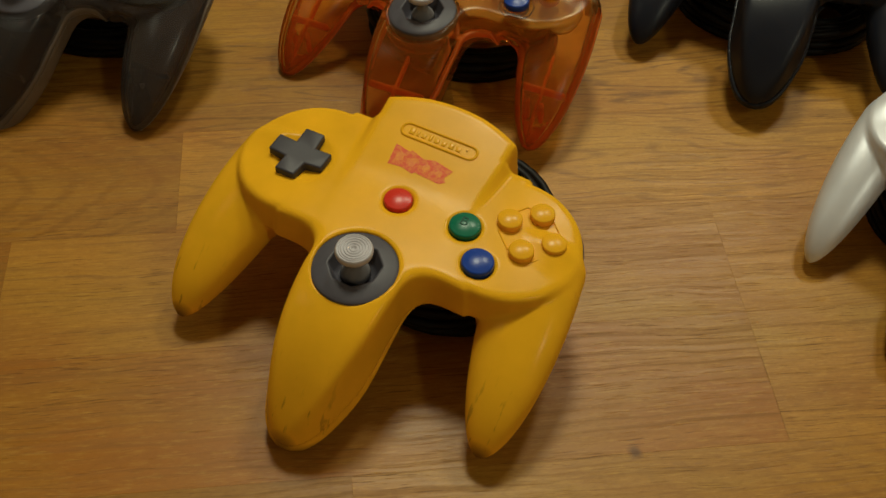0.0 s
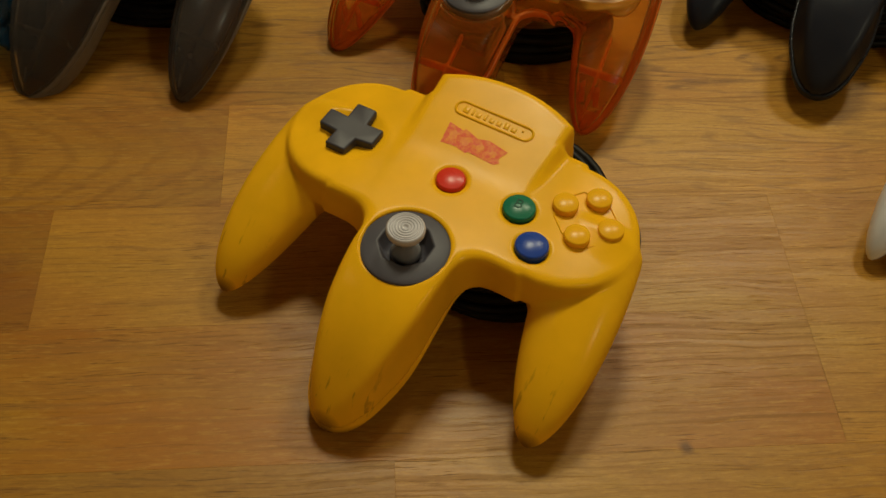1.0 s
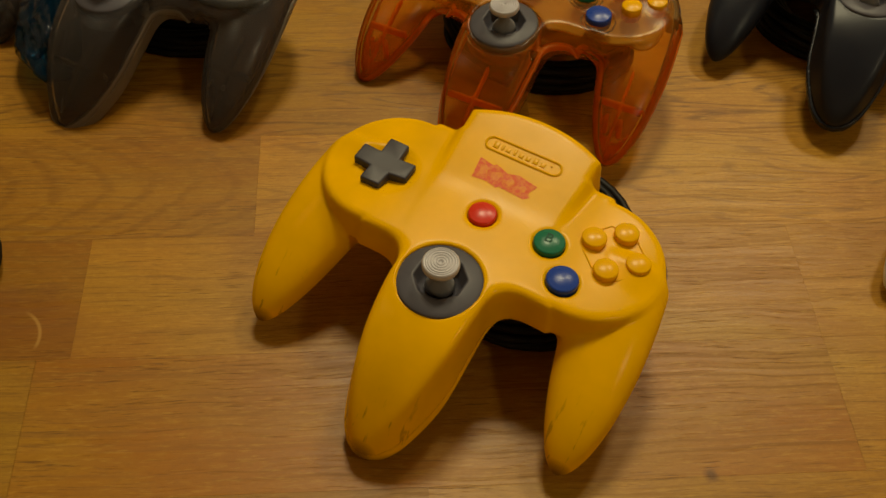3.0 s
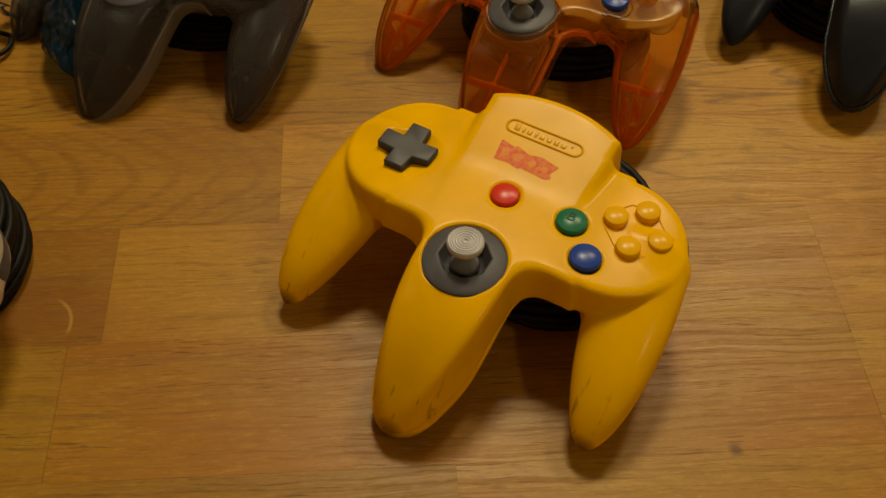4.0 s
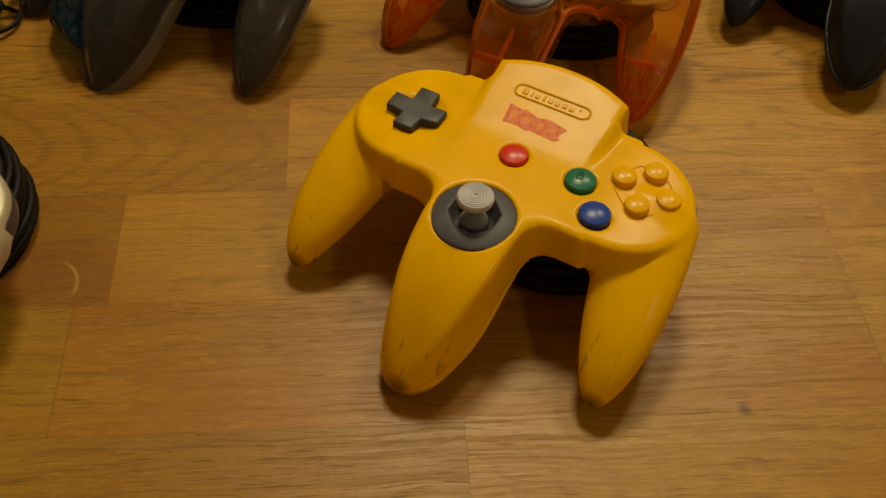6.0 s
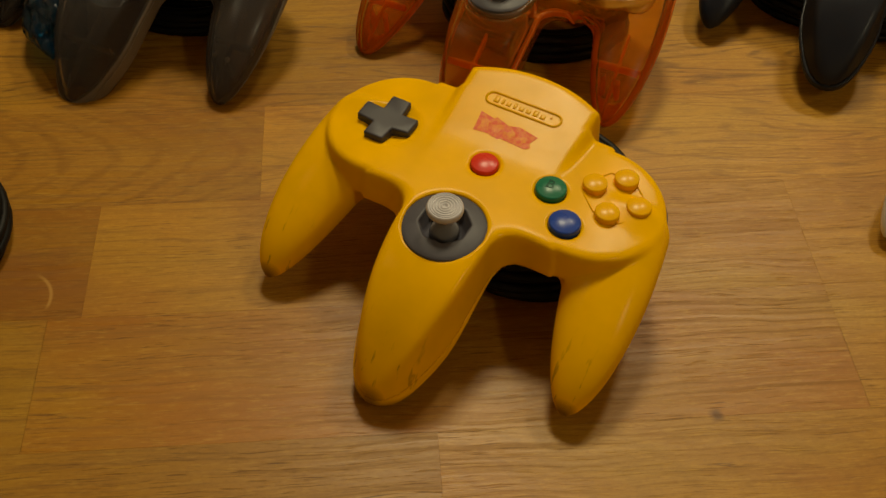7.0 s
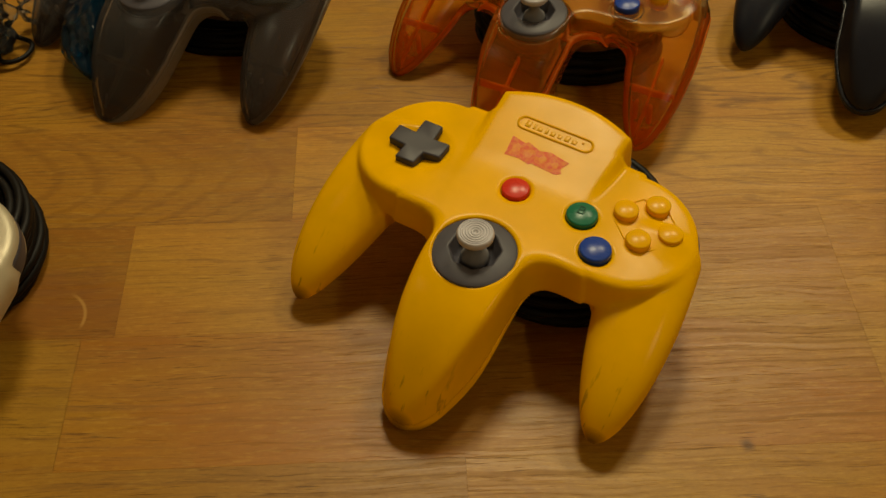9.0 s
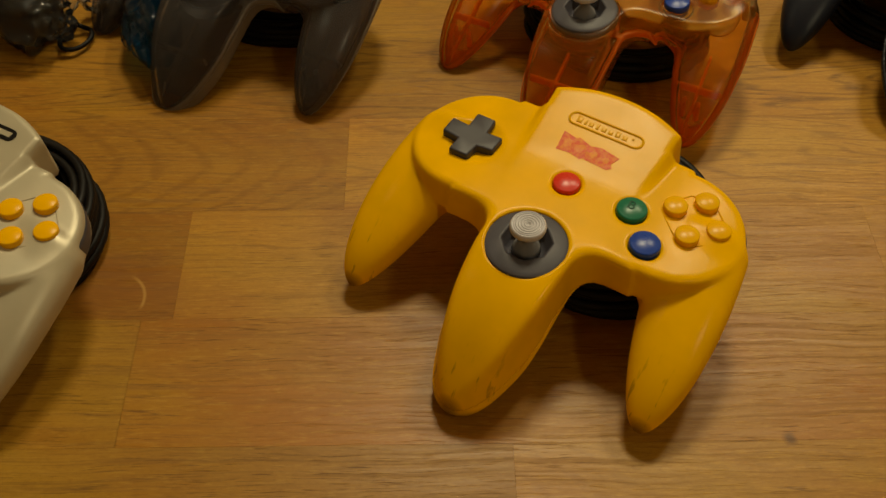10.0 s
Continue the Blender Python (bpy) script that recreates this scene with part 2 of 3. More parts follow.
M = dict(
    yellow=plastic("yellow_plastic", (0.87, 0.455, 0.0002), 0.22, spec=0.075, wear=(0.10, 0.045, 0.012)),
    yellow_button=plastic("yellow_button_plastic", (0.87, 0.446, 0.0002), 0.24, spec=0.15),
    black=plastic("black_plastic", (0.014, 0.016, 0.026), 0.34, 0.08, spec=0.24),
    silver=plastic("silver_paint", (0.76, 0.79, 0.86), 0.40, 0.03, metal=0.3),
    gold=plastic("gold_paint", (0.48, 0.425, 0.305), 0.42, 0.03, metal=0.25),
    grey=plastic("dark_grey_plastic", (0.052, 0.048, 0.062), 0.42, 0.06, spec=0.3),
    bowl=plastic("charcoal_plastic", (0.082, 0.078, 0.098), 0.40, 0.06, spec=0.22),
    stick=plastic("light_grey_plastic", (0.50, 0.48, 0.53), 0.32, 0.05, spec=0.5),
    worn=plastic("dusty_grey_plastic", (0.21, 0.20, 0.21), 0.55, 0.10, spec=0.3),
    red=plastic("red_plastic", (0.66, 0.034, 0.014), 0.28, spec=0.3),
    green=plastic("green_plastic", (0.010, 0.160, 0.088), 0.28, spec=0.28),
    blue=plastic("blue_plastic", (0.014, 0.055, 0.36), 0.28, spec=0.28),
    print=worn_print("red_print", (0.72, 0.085, 0.018), (0.80, 0.27, 0.012)),
    pale_print=worn_print("pale_red_print", (0.78, 0.20, 0.030), (0.83, 0.33, 0.012)),
    dark_green=plastic("dark_green_print", (0.002, 0.065, 0.032), 0.4, spec=0.1),
    rubber=plastic("black_rubber", (0.006, 0.0045, 0.004), 0.50, 0.05, spec=0.16),
    orange=clear_plastic("clear_orange_plastic", (1.0, 0.885, 0.56), (1.0, 0.32, 0.007), 0.85, 0.22),
    orange_low=clear_plastic("deep_orange_plastic", (1.0, 0.90, 0.62), (1.0, 0.29, 0.007), 0.85, 0.22, 0.45),
    # glow piped to the edges of the clear plastic, put into the body colour
    orange_rim=clear_plastic("orange_edge_glow", (1.0, 0.60, 0.18), (1.0, 0.25, 0.005), 0.05, through_light=0.45),
    smoke=clear_plastic("clear_smoke_plastic", (0.80, 0.77, 0.74), (0.19, 0.176, 0.186), 0.66, 0.22),
    # bright line along the seam edges, put into a paler body colour
    smoke_rim=clear_plastic("smoke_plastic_rim", (0.8, 0.74, 0.66), (0.50, 0.42, 0.34), 0.35),
    smoke_low=clear_plastic("pale_smoke_plastic", (0.90, 0.86, 0.80), (0.46, 0.37, 0.28), 0.36, 0.25),
    smoke_lobe=plain("dark_board", (0.035, 0.05, 0.04), 0.5),
    board=plain("brown_board", (0.30, 0.22, 0.13), 0.6),
    film=clear_plastic("clear_film", (0.97, 0.98, 1.0), (0.7, 0.72, 0.75), 0.93, 0.10, ior=1.5),
    ice=clear_plastic("clear_blue_plastic", (0.10, 0.50, 0.75), (0.004, 0.045, 0.11), 0.55, 0.08, ior=1.35),
    wood=wood("oak_laminate"),
    paint=plain("cream_wall_paint", (0.46, 0.38, 0.26), 0.8),
)

# ---- building helpers ----


def mesh_of(name, bm, material, smooth=True):
    data = bpy.data.meshes.new(name)
    bm.to_mesh(data)
    bm.free()
    data.materials.append(material)
    if smooth:
        data.polygons.foreach_set("use_smooth", [True] * len(data.polygons))
    return data


def part(name, bm, material, parent, label="", smooth=True):
    """One mesh object under a thing or a part."""
    ob = new(name, bm if isinstance(bm, bpy.types.Mesh) else mesh_of(name, bm, material, smooth))
    if isinstance(bm, bpy.types.Mesh):
        if not bm.materials:
            bm.materials.append(material)
        ob.material_slots[0].link = "OBJECT"
        ob.material_slots[0].material = material
    ob.parent = parent
    return tagged(ob, label)


def lathe(profile, segments=48, at=(0, 0, 0)):
    """A turned solid from (radius, height) pairs in metres."""
    bm = bmesh.new()
    rings = []
    for r, z in profile:
        if r < 1e-6:
            rings.append([bm.verts.new((at[0], at[1], at[2] + z))])
        else:
            rings.append([bm.verts.new((at[0] + r * math.cos(a), at[1] + r * math.sin(a), at[2] + z)) for a in (2 * math.pi * i / segments for i in range(segments))])
    for a, b in zip(rings, rings[1:]):
        for i in range(segments):
            j = (i + 1) % segments
            loop = [a[i % len(a)], a[j % len(a)], b[j % len(b)], b[i % len(b)]]
            loop = [v for k, v in enumerate(loop) if v not in loop[:k]]
            if len(loop) > 2:
                bm.faces.new(loop)
    bmesh.ops.recalc_face_normals(bm, faces=bm.faces)
    return bm


def block(size, bevel, at=(0, 0, 0), turn=0.0, segments=2):
    bm = bmesh.new()
    bmesh.ops.create_cube(bm, size=1.0)
    bmesh.ops.scale(bm, vec=size, verts=bm.verts)
    if bevel:
        bmesh.ops.bevel(bm, geom=bm.edges[:], offset=bevel, segments=segments, affect="EDGES", profile=0.5)
    bmesh.ops.transform(bm, matrix=Matrix.Translation(at) @ Matrix.Rotation(turn, 4, "Z"), verts=bm.verts)
    return bm


def merged(*pieces):
    bm = bmesh.new()
    for piece in pieces:
        data = bpy.data.meshes.new("piece")
        piece.to_mesh(data)
        piece.free()
        bm.from_mesh(data)
        bpy.data.meshes.remove(data)
    return bm


def tube(points, radius, sides=10, closed=False):
    """A round cord along a list of points."""
    bm = bmesh.new()
    rings, count = [], len(points)
    for i, p in enumerate(points):
        a = points[(i - 1) % count] if closed or i else p
        b = points[(i + 1) % count] if closed or i < count - 1 else p
        d = (Vector(b) - Vector(a)).normalized()
        side = d.cross(Vector((0, 0, 1)))
        side = side.normalized() if side.length > 1e-4 else Vector((1, 0, 0))
        up = side.cross(d)
        rings.append([bm.verts.new(Vector(p) + radius * (math.cos(t) * side + math.sin(t) * up)) for t in (2 * math.pi * k / sides for k in range(sides))])
    for i in range(count if closed else count - 1):
        a, b = rings[i], rings[(i + 1) % count]
        for k in range(sides):
            bm.faces.new((a[k], a[(k + 1) % sides], b[(k + 1) % sides], b[k]))
    if not closed:
        bm.faces.new(rings[0][::-1]), bm.faces.new(rings[-1])
    bmesh.ops.recalc_face_normals(bm, faces=bm.faces)
    return bm


# ---- the shell of a three-grip game controller, as a smooth solid (millimetres: u right, v away from the player, w up) ----
STEP = 1.0
GU, GV, GW = (np.arange(a, b, STEP) for a, b in ((-92.5, 93), (-116.5, 58), (-3.5, 68)))
U, V, W = (g.astype(np.float32) for g in np.meshgrid(GU, GV, GW, indexing="ij", sparse=True))
AU = np.abs(U)
FACE = 55.0


def soft_min(a, b, k):
    h = np.clip(0.5 + 0.5 * (b - a) / k, 0, 1)
    return b + (a - b) * h - k * h * (1 - h)


def soft_max(a, b, k):
    return -soft_min(-a, -b, k)


def ease(x, a, b):
    t = np.clip((x - a) / (b - a), 0, 1)
    return t * t * (3 - 2 * t)


def oval(x, z, a, b, power):
    q = (np.abs(x / a) ** power + np.abs(z / b) ** power) ** (1 / power)
    return (q - 1) * np.minimum(a, b)


def grip_outer():
    t = np.clip((V + 75) / 70, 0.0, 1.2)
    s = np.clip(1 - t, 0, 1)
    a = 19.5 * np.sqrt(np.clip(1 - s ** 2, 1e-4, 1))
    b = 13.0 * np.sqrt(np.clip(1 - s ** 2.4, 1e-4, 1))
    d = oval(AU - (73 - 8 * t ** 1.2), W - (9 + 34 * t ** 0.75 - 3 * t ** 3), a, b, 2.3)
    d = np.where(V < -75, np.maximum(d, -75 - V), d)
    return soft_max(d, V - 12, 10)


def stem_half():
    """Half the width of the middle grip along its length."""
    t = np.clip((V + 107.2) / 66, 0.0, 1.0)
    return 21.2 * np.sqrt(np.clip(1 - (1 - t) ** 1.9, 0, 1))


def plan_shape():
    lobe = np.sqrt((AU - 48) ** 2 + V ** 2) - 32.5
    bridge = np.maximum(AU - 45, np.abs(V - 0.5) - 34)
    body = soft_min(lobe, bridge, 2)
    hump = np.maximum(np.maximum(AU - 32 - 0.02 * V, np.sqrt(U ** 2 + (V + 16) ** 2) - 68), -V)
    stem = np.maximum((AU - stem_half()) * (0.55 + 0.45 * ease(V, -107, -85)), np.maximum(-107.0 - V, V))
    return np.minimum(soft_min(body, stem, 13), hump), np.minimum(body, hump)


def shell_field():
    plan, body = plan_shape()
    side = 27.5 + (V - 6) * 0.10
    ramp = (V - 4) / 40
    rise = 7.0 * np.clip((ramp + np.sqrt(ramp ** 2 + 0.02)) / 2, 0, 1.15) * (1 - ease(AU, side, side + 5.5))
    sag = 0.0016 * np.clip(AU - 30, 0, 99) ** 2
    fall = np.clip((-46 - V) / 62, 0, 1)
    top = FACE + rise - sag - 43 * fall ** 2.1 - 0.005 * U ** 2 * ease(V, -44, -66)
    draft = 0.10 + 0.07 * ease(-V, 52, 80)
    floor_of_grip = 37 - 33 * np.clip((-32 - V) / 72, 0, 1) ** 0.9
    plate = soft_max(soft_max(plan - draft * np.clip(top - W, 0, 24) + 0.6, W - top, 3.6), floor_of_grip - W, 4)
    belly = soft_max(soft_max(body + 5, W - 45, 3), 29 - W, 8)
    d = soft_min(plate, soft_min(belly, grip_outer(), 6), 1.2)
    # the dish round the cross, the seats of the buttons and of the stick
    dish = np.sqrt((U + 51.4) ** 2 + (V + 2.4) ** 2 + (W - FACE - 28.2) ** 2) - 32
    d = soft_max(d, -dish, 0.7)
    for u, v, r, deep in ((0.0, -43.0, 17.6, 12), (-1.0, -5.0, 6.5, 2.5), (30.4, -4.6, 6.9, 3), (43.3, -19.1, 6.9, 3)):
        seat = np.maximum(np.sqrt((U - u) ** 2 + (V - v) ** 2) - r, FACE - deep - W)
        d = soft_max(d, -seat, 0.9)
    return d


def seam_height():
    inner = 35 - 27 * np.clip((-V - 40) / 67, 0, 1) ** 1.2
    outer = 34 - 29 * np.clip((-V - 5) / 70, 0, 1) ** 1.2
    return inner + (outer - inner) * ease(AU, 34, 46)


def surface(field, name, spacing=STEP):
    """The zero surface of a field on the grid, one vertex in each cell that it crosses."""
    inside = field < 0
    n = np.array(field.shape) - 1
    corners = [(i, j, k) for i in (0, 1) for j in (0, 1) for k in (0, 1)]
    some = np.zeros(n, bool)
    every = np.ones(n, bool)
    for i, j, k in corners:
        c = inside[i:i + n[0], j:j + n[1], k:k + n[2]]
        some |= c
        every &= c
    cell = np.argwhere(some & ~every)
    index = np.full(n, -1, np.int64)
    index[tuple(cell.T)] = np.arange(len(cell))
    total, weight = np.zeros((len(cell), 3)), np.zeros(len(cell))
    for a in corners:
        for axis in range(3):
            if a[axis]:
                continue
            b = tuple(v + (x == axis) for x, v in enumerate(a))
            fa = field[cell[:, 0] + a[0], cell[:, 1] + a[1], cell[:, 2] + a[2]]
            fb = field[cell[:, 0] + b[0], cell[:, 1] + b[1], cell[:, 2] + b[2]]
            cross = (fa < 0) != (fb < 0)
            t = np.where(cross, fa / np.where(cross, fa - fb, 1), 0)
            p = np.array(a, float) + t[:, None] * np.eye(3)[axis]
            total += np.where(cross[:, None], p, 0)
            weight += cross
    place = (cell + total / weight[:, None]) * spacing + np.array([GU[0], GV[0], GW[0]])
    faces = []
    for axis in range(3):
        o1, o2 = (axis + 1) % 3, (axis + 2) % 3
        low = [slice(None)] * 3
        high = [slice(None)] * 3
        low[axis], high[axis] = slice(0, -1), slice(1, None)
        change = inside[tuple(low)] != inside[tuple(high)]
        edge = np.argwhere(change)
        edge = edge[(edge[:, o1] > 0) & (edge[:, o2] > 0) & (edge[:, o1] < n[o1]) & (edge[:, o2] < n[o2])]
        quad = []
        for d1, d2 in ((1, 1), (0, 1), (0, 0), (1, 0)):
            c = edge.copy()
            c[:, o1] -= d1
            c[:, o2] -= d2
            quad.append(index[tuple(c.T)])
        quad = np.stack(quad, 1)
        flip = ~inside[tuple(edge.T)]
        quad[flip] = quad[flip][:, ::-1]
        faces.append(quad)
    faces = np.concatenate(faces)
    data = bpy.data.meshes.new(name)
    data.vertices.add(len(place))
    data.vertices.foreach_set("co", (place / 1000).ravel())
    data.loops.add(4 * len(faces))
    data.loops.foreach_set("vertex_index", faces.ravel().astype(np.int32))
    data.polygons.add(len(faces))
    data.polygons.foreach_set("loop_start", np.arange(0, 4 * len(faces), 4, dtype=np.int32))
    data.polygons.foreach_set("use_smooth", np.ones(len(faces), bool))
    data.update(calc_edges=True)
    data.validate()
    return data


SHELL = shell_field().astype(np.float32)
SEAM = seam_height().astype(np.float32)
UPPER = surface(soft_max(SHELL, SEAM + 0.12 - W, 0.5), "upper_shell")
LOWER = surface(soft_max(SHELL - 0.15, W - SEAM + 0.12, 0.5), "lower_shell")
LIP = surface(np.maximum(np.maximum(SHELL - 1.1, -(SHELL + 2)), np.maximum(np.abs(W - SEAM + 0.6) - 0.9, V + 38)), "seam_rim")
WALL = np.maximum(SHELL, -(SHELL + 2.2))
RIB = np.minimum(np.minimum(np.maximum(np.abs(V + 80) - 0.8, AU - 24), np.maximum(np.abs(V + 48) - 0.8, 45 - AU)),
                 np.minimum(np.maximum(AU - 0.8, V + 62), np.maximum(np.abs(AU - 68 + 0.05 * V) - 0.8, V + 30)))
RIB = np.maximum(np.maximum(RIB, SHELL + 1.6), np.abs(W - SEAM - 9) - 2.4)
POST = np.maximum(np.minimum(np.sqrt((AU - 66) ** 2 + (V + 58) ** 2), np.sqrt((AU - 74) ** 2 + (V + 58.5) ** 2)) - 1.6, np.maximum(SHELL + 1.6, SEAM + 2 - W))
LINE = SEAM * 1.17
LEDGE = np.maximum(SHELL - 0.3, -(SHELL + 1.9))
CLEAR_UPPER = surface(np.maximum(WALL, LINE + 1.0 - W), "upper_shell")
CLEAR_LOWER = surface(np.maximum(LEDGE, W - LINE + 1.0), "lower_shell")
CLEAR_RIM = surface(np.maximum(LEDGE - 0.2, np.abs(W - LINE) - 1.7), "seam_rim")
CLEAR_RIBS = [surface(np.maximum(np.minimum(RIB, POST), edge), "inner_ribs") for edge in (AU - 38, 38 - U, 38 + U)]
ARC = np.sqrt((U - 48) ** 2 + V ** 2) - 33.0
SHOULDER = surface(np.maximum(np.maximum(np.maximum(soft_max(ARC, np.abs(W - 43) - 5.5, 2.5), 3 - V), 44 - U), -ARC - 7), "shoulder_button")
LODGE = surface(np.maximum(SHELL + 6, np.maximum(np.abs(W - 43) - 1.5, -28 - V)), "circuit_board")


def mm(*values):
    return tuple(v / 1000 for v in values)


# ---- the parts on a controller ----


def cross_pad():
    arm, reach = 4.9, 13.3
    corners = [(arm, arm), (arm, reach), (-arm, reach), (-arm, arm), (-reach, arm), (-reach, -arm), (-arm, -arm), (-arm, -reach), (arm, -reach), (arm, -arm), (reach, -arm), (reach, arm)]
    bm = bmesh.new()
    low = [bm.verts.new(mm(x, y, -3.5)) for x, y in corners]
    top = [bm.verts.new(mm(x, y, 3.5 if max(abs(x), abs(y)) > 6 else 2.9)) for x, y in corners]
    middle = bm.verts.new(mm(0, 0, 2.4))
    for k in range(12):
        bm.faces.new((low[k], low[(k + 1) % 12], top[(k + 1) % 12], top[k]))
    for a, b, c, d in ((0, 1, 2, 3), (3, 4, 5, 6), (6, 7, 8, 9), (9, 10, 11, 0)):
        bm.faces.new((top[a], top[b], top[c], top[d]))
        bm.faces.new((top[a], top[d], middle))
    bmesh.ops.recalc_face_normals(bm, faces=bm.faces)
    edges = [e for e in bm.edges if len(e.link_faces) == 2 and middle not in e.verts and e.calc_face_angle(0) > 0.5]
    bmesh.ops.bevel(bm, geom=edges, offset=0.001, segments=3, affect="EDGES", profile=0.5)
    return bm


def button(radius, height, dome):
    r, h = radius / 1000, height / 1000
    rim = [(r * (1 - 0.16 + 0.16 * math.sin(a)), h - 0.16 * r * (1 - math.cos(a)) * 0 + 0.16 * r * (math.cos(a) - 1)) for a in (math.pi * k / 12 for k in range(7))]
    top = [(0.84 * r * math.sin(0.5 * math.pi * k / 6), h + dome / 1000 * math.cos(0.5 * math.pi * k / 6) ** 2) for k in range(6)]
    return lathe([*top, *rim, (r, -0.004), (0, -0.004)], 40)


def stick_bowl():
    """A shallow cone with an eight-sided opening and a pit under it."""
    bm = bmesh.new()
    steps = 64
    def octagon(a):
        return 10.1 / math.cos((a + math.pi / 8) % (math.pi / 4) - math.pi / 8)
    rows = [lambda a: (18.4, -4.5), lambda a: (18.4, 0.0), lambda a: (17.9, 0.5), lambda a: (16.5, 0.9), lambda a: (octagon(a) + 1.2, 2.3),
            lambda a: (octagon(a) + 0.3, 2.3), lambda a: (octagon(a), 1.7), lambda a: (octagon(a) - 1.6, -3.6), lambda a: (7.0, -5.0), lambda a: (3.0, -5.2)]
    rings = []
    for row in rows:
        ring = []
        for i in range(steps):
            a = 2 * math.pi * i / steps
            r, z = row(a)
            ring.append(bm.verts.new(mm(r * math.cos(a), r * math.sin(a), z)))
        rings.append(ring)
    for a, b in zip(rings, rings[1:]):
        for i in range(steps):
            bm.faces.new((a[i], a[(i + 1) % steps], b[(i + 1) % steps], b[i]))
    bm.faces.new(rings[-1])
    bmesh.ops.recalc_face_normals(bm, faces=bm.faces)
    return bm


def thumb_stick():
    """The shaft and the round cap with its rings."""
    rings = [(0.0, 11.6), (0.9, 11.6), (1.1, 12.2)]
    for r in (2.3, 3.5, 4.7, 5.9, 6.8):
        rings += [(r - 0.60, 12.2), (r - 0.45, 11.8), (r - 0.2, 11.8), (r - 0.05, 12.25)]
    rings += [(7.1, 12.1), (7.6, 11.4), (7.8, 10.4), (7.6, 9.3), (6.6, 8.6), (2.0, 8.3), (0, 8.3)]
    return lathe([mm(*p) for p in rings], 48)


def stadium(half_long, half_high, steps=12):
    left = [(-half_long + half_high + half_high * math.cos(a), half_high * math.sin(a)) for a in (math.pi / 2 + math.pi * k / steps for k in range(steps + 1))]
    return left + [(-x, -y) for x, y in left]


def raised_ring(outer, inner, height):
    """A rim between two outlines of equal count, in millimetres."""
    bm = bmesh.new()
    n = len(outer)
    lines = [[bm.verts.new(mm(x, y, z)) for x, y in ring] for ring, z in ((outer, -1.5), (outer, height * 0.6), ([((a + c) / 2, (b + d) / 2) for (a, b), (c, d) in zip(outer, inner)], height), (inner, height * 0.6), (inner, -1.5))]
    for a, b in zip(lines, lines[1:]):
        for i in range(n):
            bm.faces.new((a[i], a[(i + 1) % n], b[(i + 1) % n], b[i]))
    bmesh.ops.recalc_face_normals(bm, faces=bm.faces)
    return bm


def flat_shape(outline, thick):
    """A thin solid from an outline in millimetres."""
    bm = bmesh.new()
    low = [bm.verts.new(mm(x, y, -0.6)) for x, y in outline]
    top = [bm.verts.new(mm(x, y, thick)) for x, y in outline]
    n = len(outline)
    bm.faces.new(top), bm.faces.new(low[::-1])
    for i in range(n):
        bm.faces.new((low[i], low[(i + 1) % n], top[(i + 1) % n], top[i]))
    bmesh.ops.recalc_face_normals(bm, faces=bm.faces)
    return bm


def letter(text, size):
    curve = bpy.data.curves.new("letter", "FONT")
    curve.body, curve.size, curve.extrude, curve.align_x, curve.align_y = text, size, 0.00025, "CENTER", "CENTER"
    ob = bpy.data.objects.new("letter", curve)
    scene.collection.objects.link(ob)
    data = bpy.data.meshes.new_from_object(ob.evaluated_get(bpy.context.evaluated_depsgraph_get()))
    bpy.data.objects.remove(ob)
    bm = bmesh.new()
    bm.from_mesh(data)
    return bm


def coil(seed, centre, radii, layers, across, cord=2.3, wobble=2.0, loose=0.0):
    """A cable wound up in a flat bundle (millimetres)."""
    rng = random.Random(seed)
    points = []
    turns = layers * across
    for turn in range(turns):
        layer, lane = divmod(turn, across)
        ph, lift = rng.uniform(0, 6.28), rng.uniform(-0.6, 0.6)
        for k in range(40):
            a = 2 * math.pi * k / 40
            mixd = k / 40
            lane_now = lane + mixd if lane < across - 1 else lane
            grow = (lane_now - across / 2) * cord * 2.05 + wobble * math.sin(2 * a + ph) + loose * math.sin(3 * a + ph * 2)
            z = cord + layer * cord * 1.9 + lift + 0.5 * math.sin(3 * a + ph)
            points.append(mm(centre[0] + (radii[0] + grow) * math.cos(a), centre[1] + (radii[1] + grow) * math.sin(a), max(cord, z)))
    return tube(points, cord / 1000, 8)


CROSS, START, ROUND, SMALL = (mesh_of(n, b, M["grey"]) for n, b in (("cross", cross_pad()), ("start", button(6.2, 2.1, 0.8)), ("round", button(6.8, 2.6, 0.9)), ("small", button(5.35, 3.8, 0.7))))
SHAFT = mesh_of("shaft", lathe([mm(*q) for q in ((0, 8.4), (3.4, 8.4), (2.7, 6.5), (2.6, 3), (3.6, 0.5), (5.6, -1.6), (6.4, -4.2), (0, -4.4))], 24), M["bowl"])
BOWL, STICK = mesh_of("bowl", stick_bowl(), M["bowl"]), mesh_of("stick", thumb_stick(), M["stick"])


def placed(ob, u, v, w, turn=0.0):
    ob.matrix_basis = Matrix.Translation(mm(u, v, w)) @ Matrix.Rotation(turn, 4, "Z")
    return ob


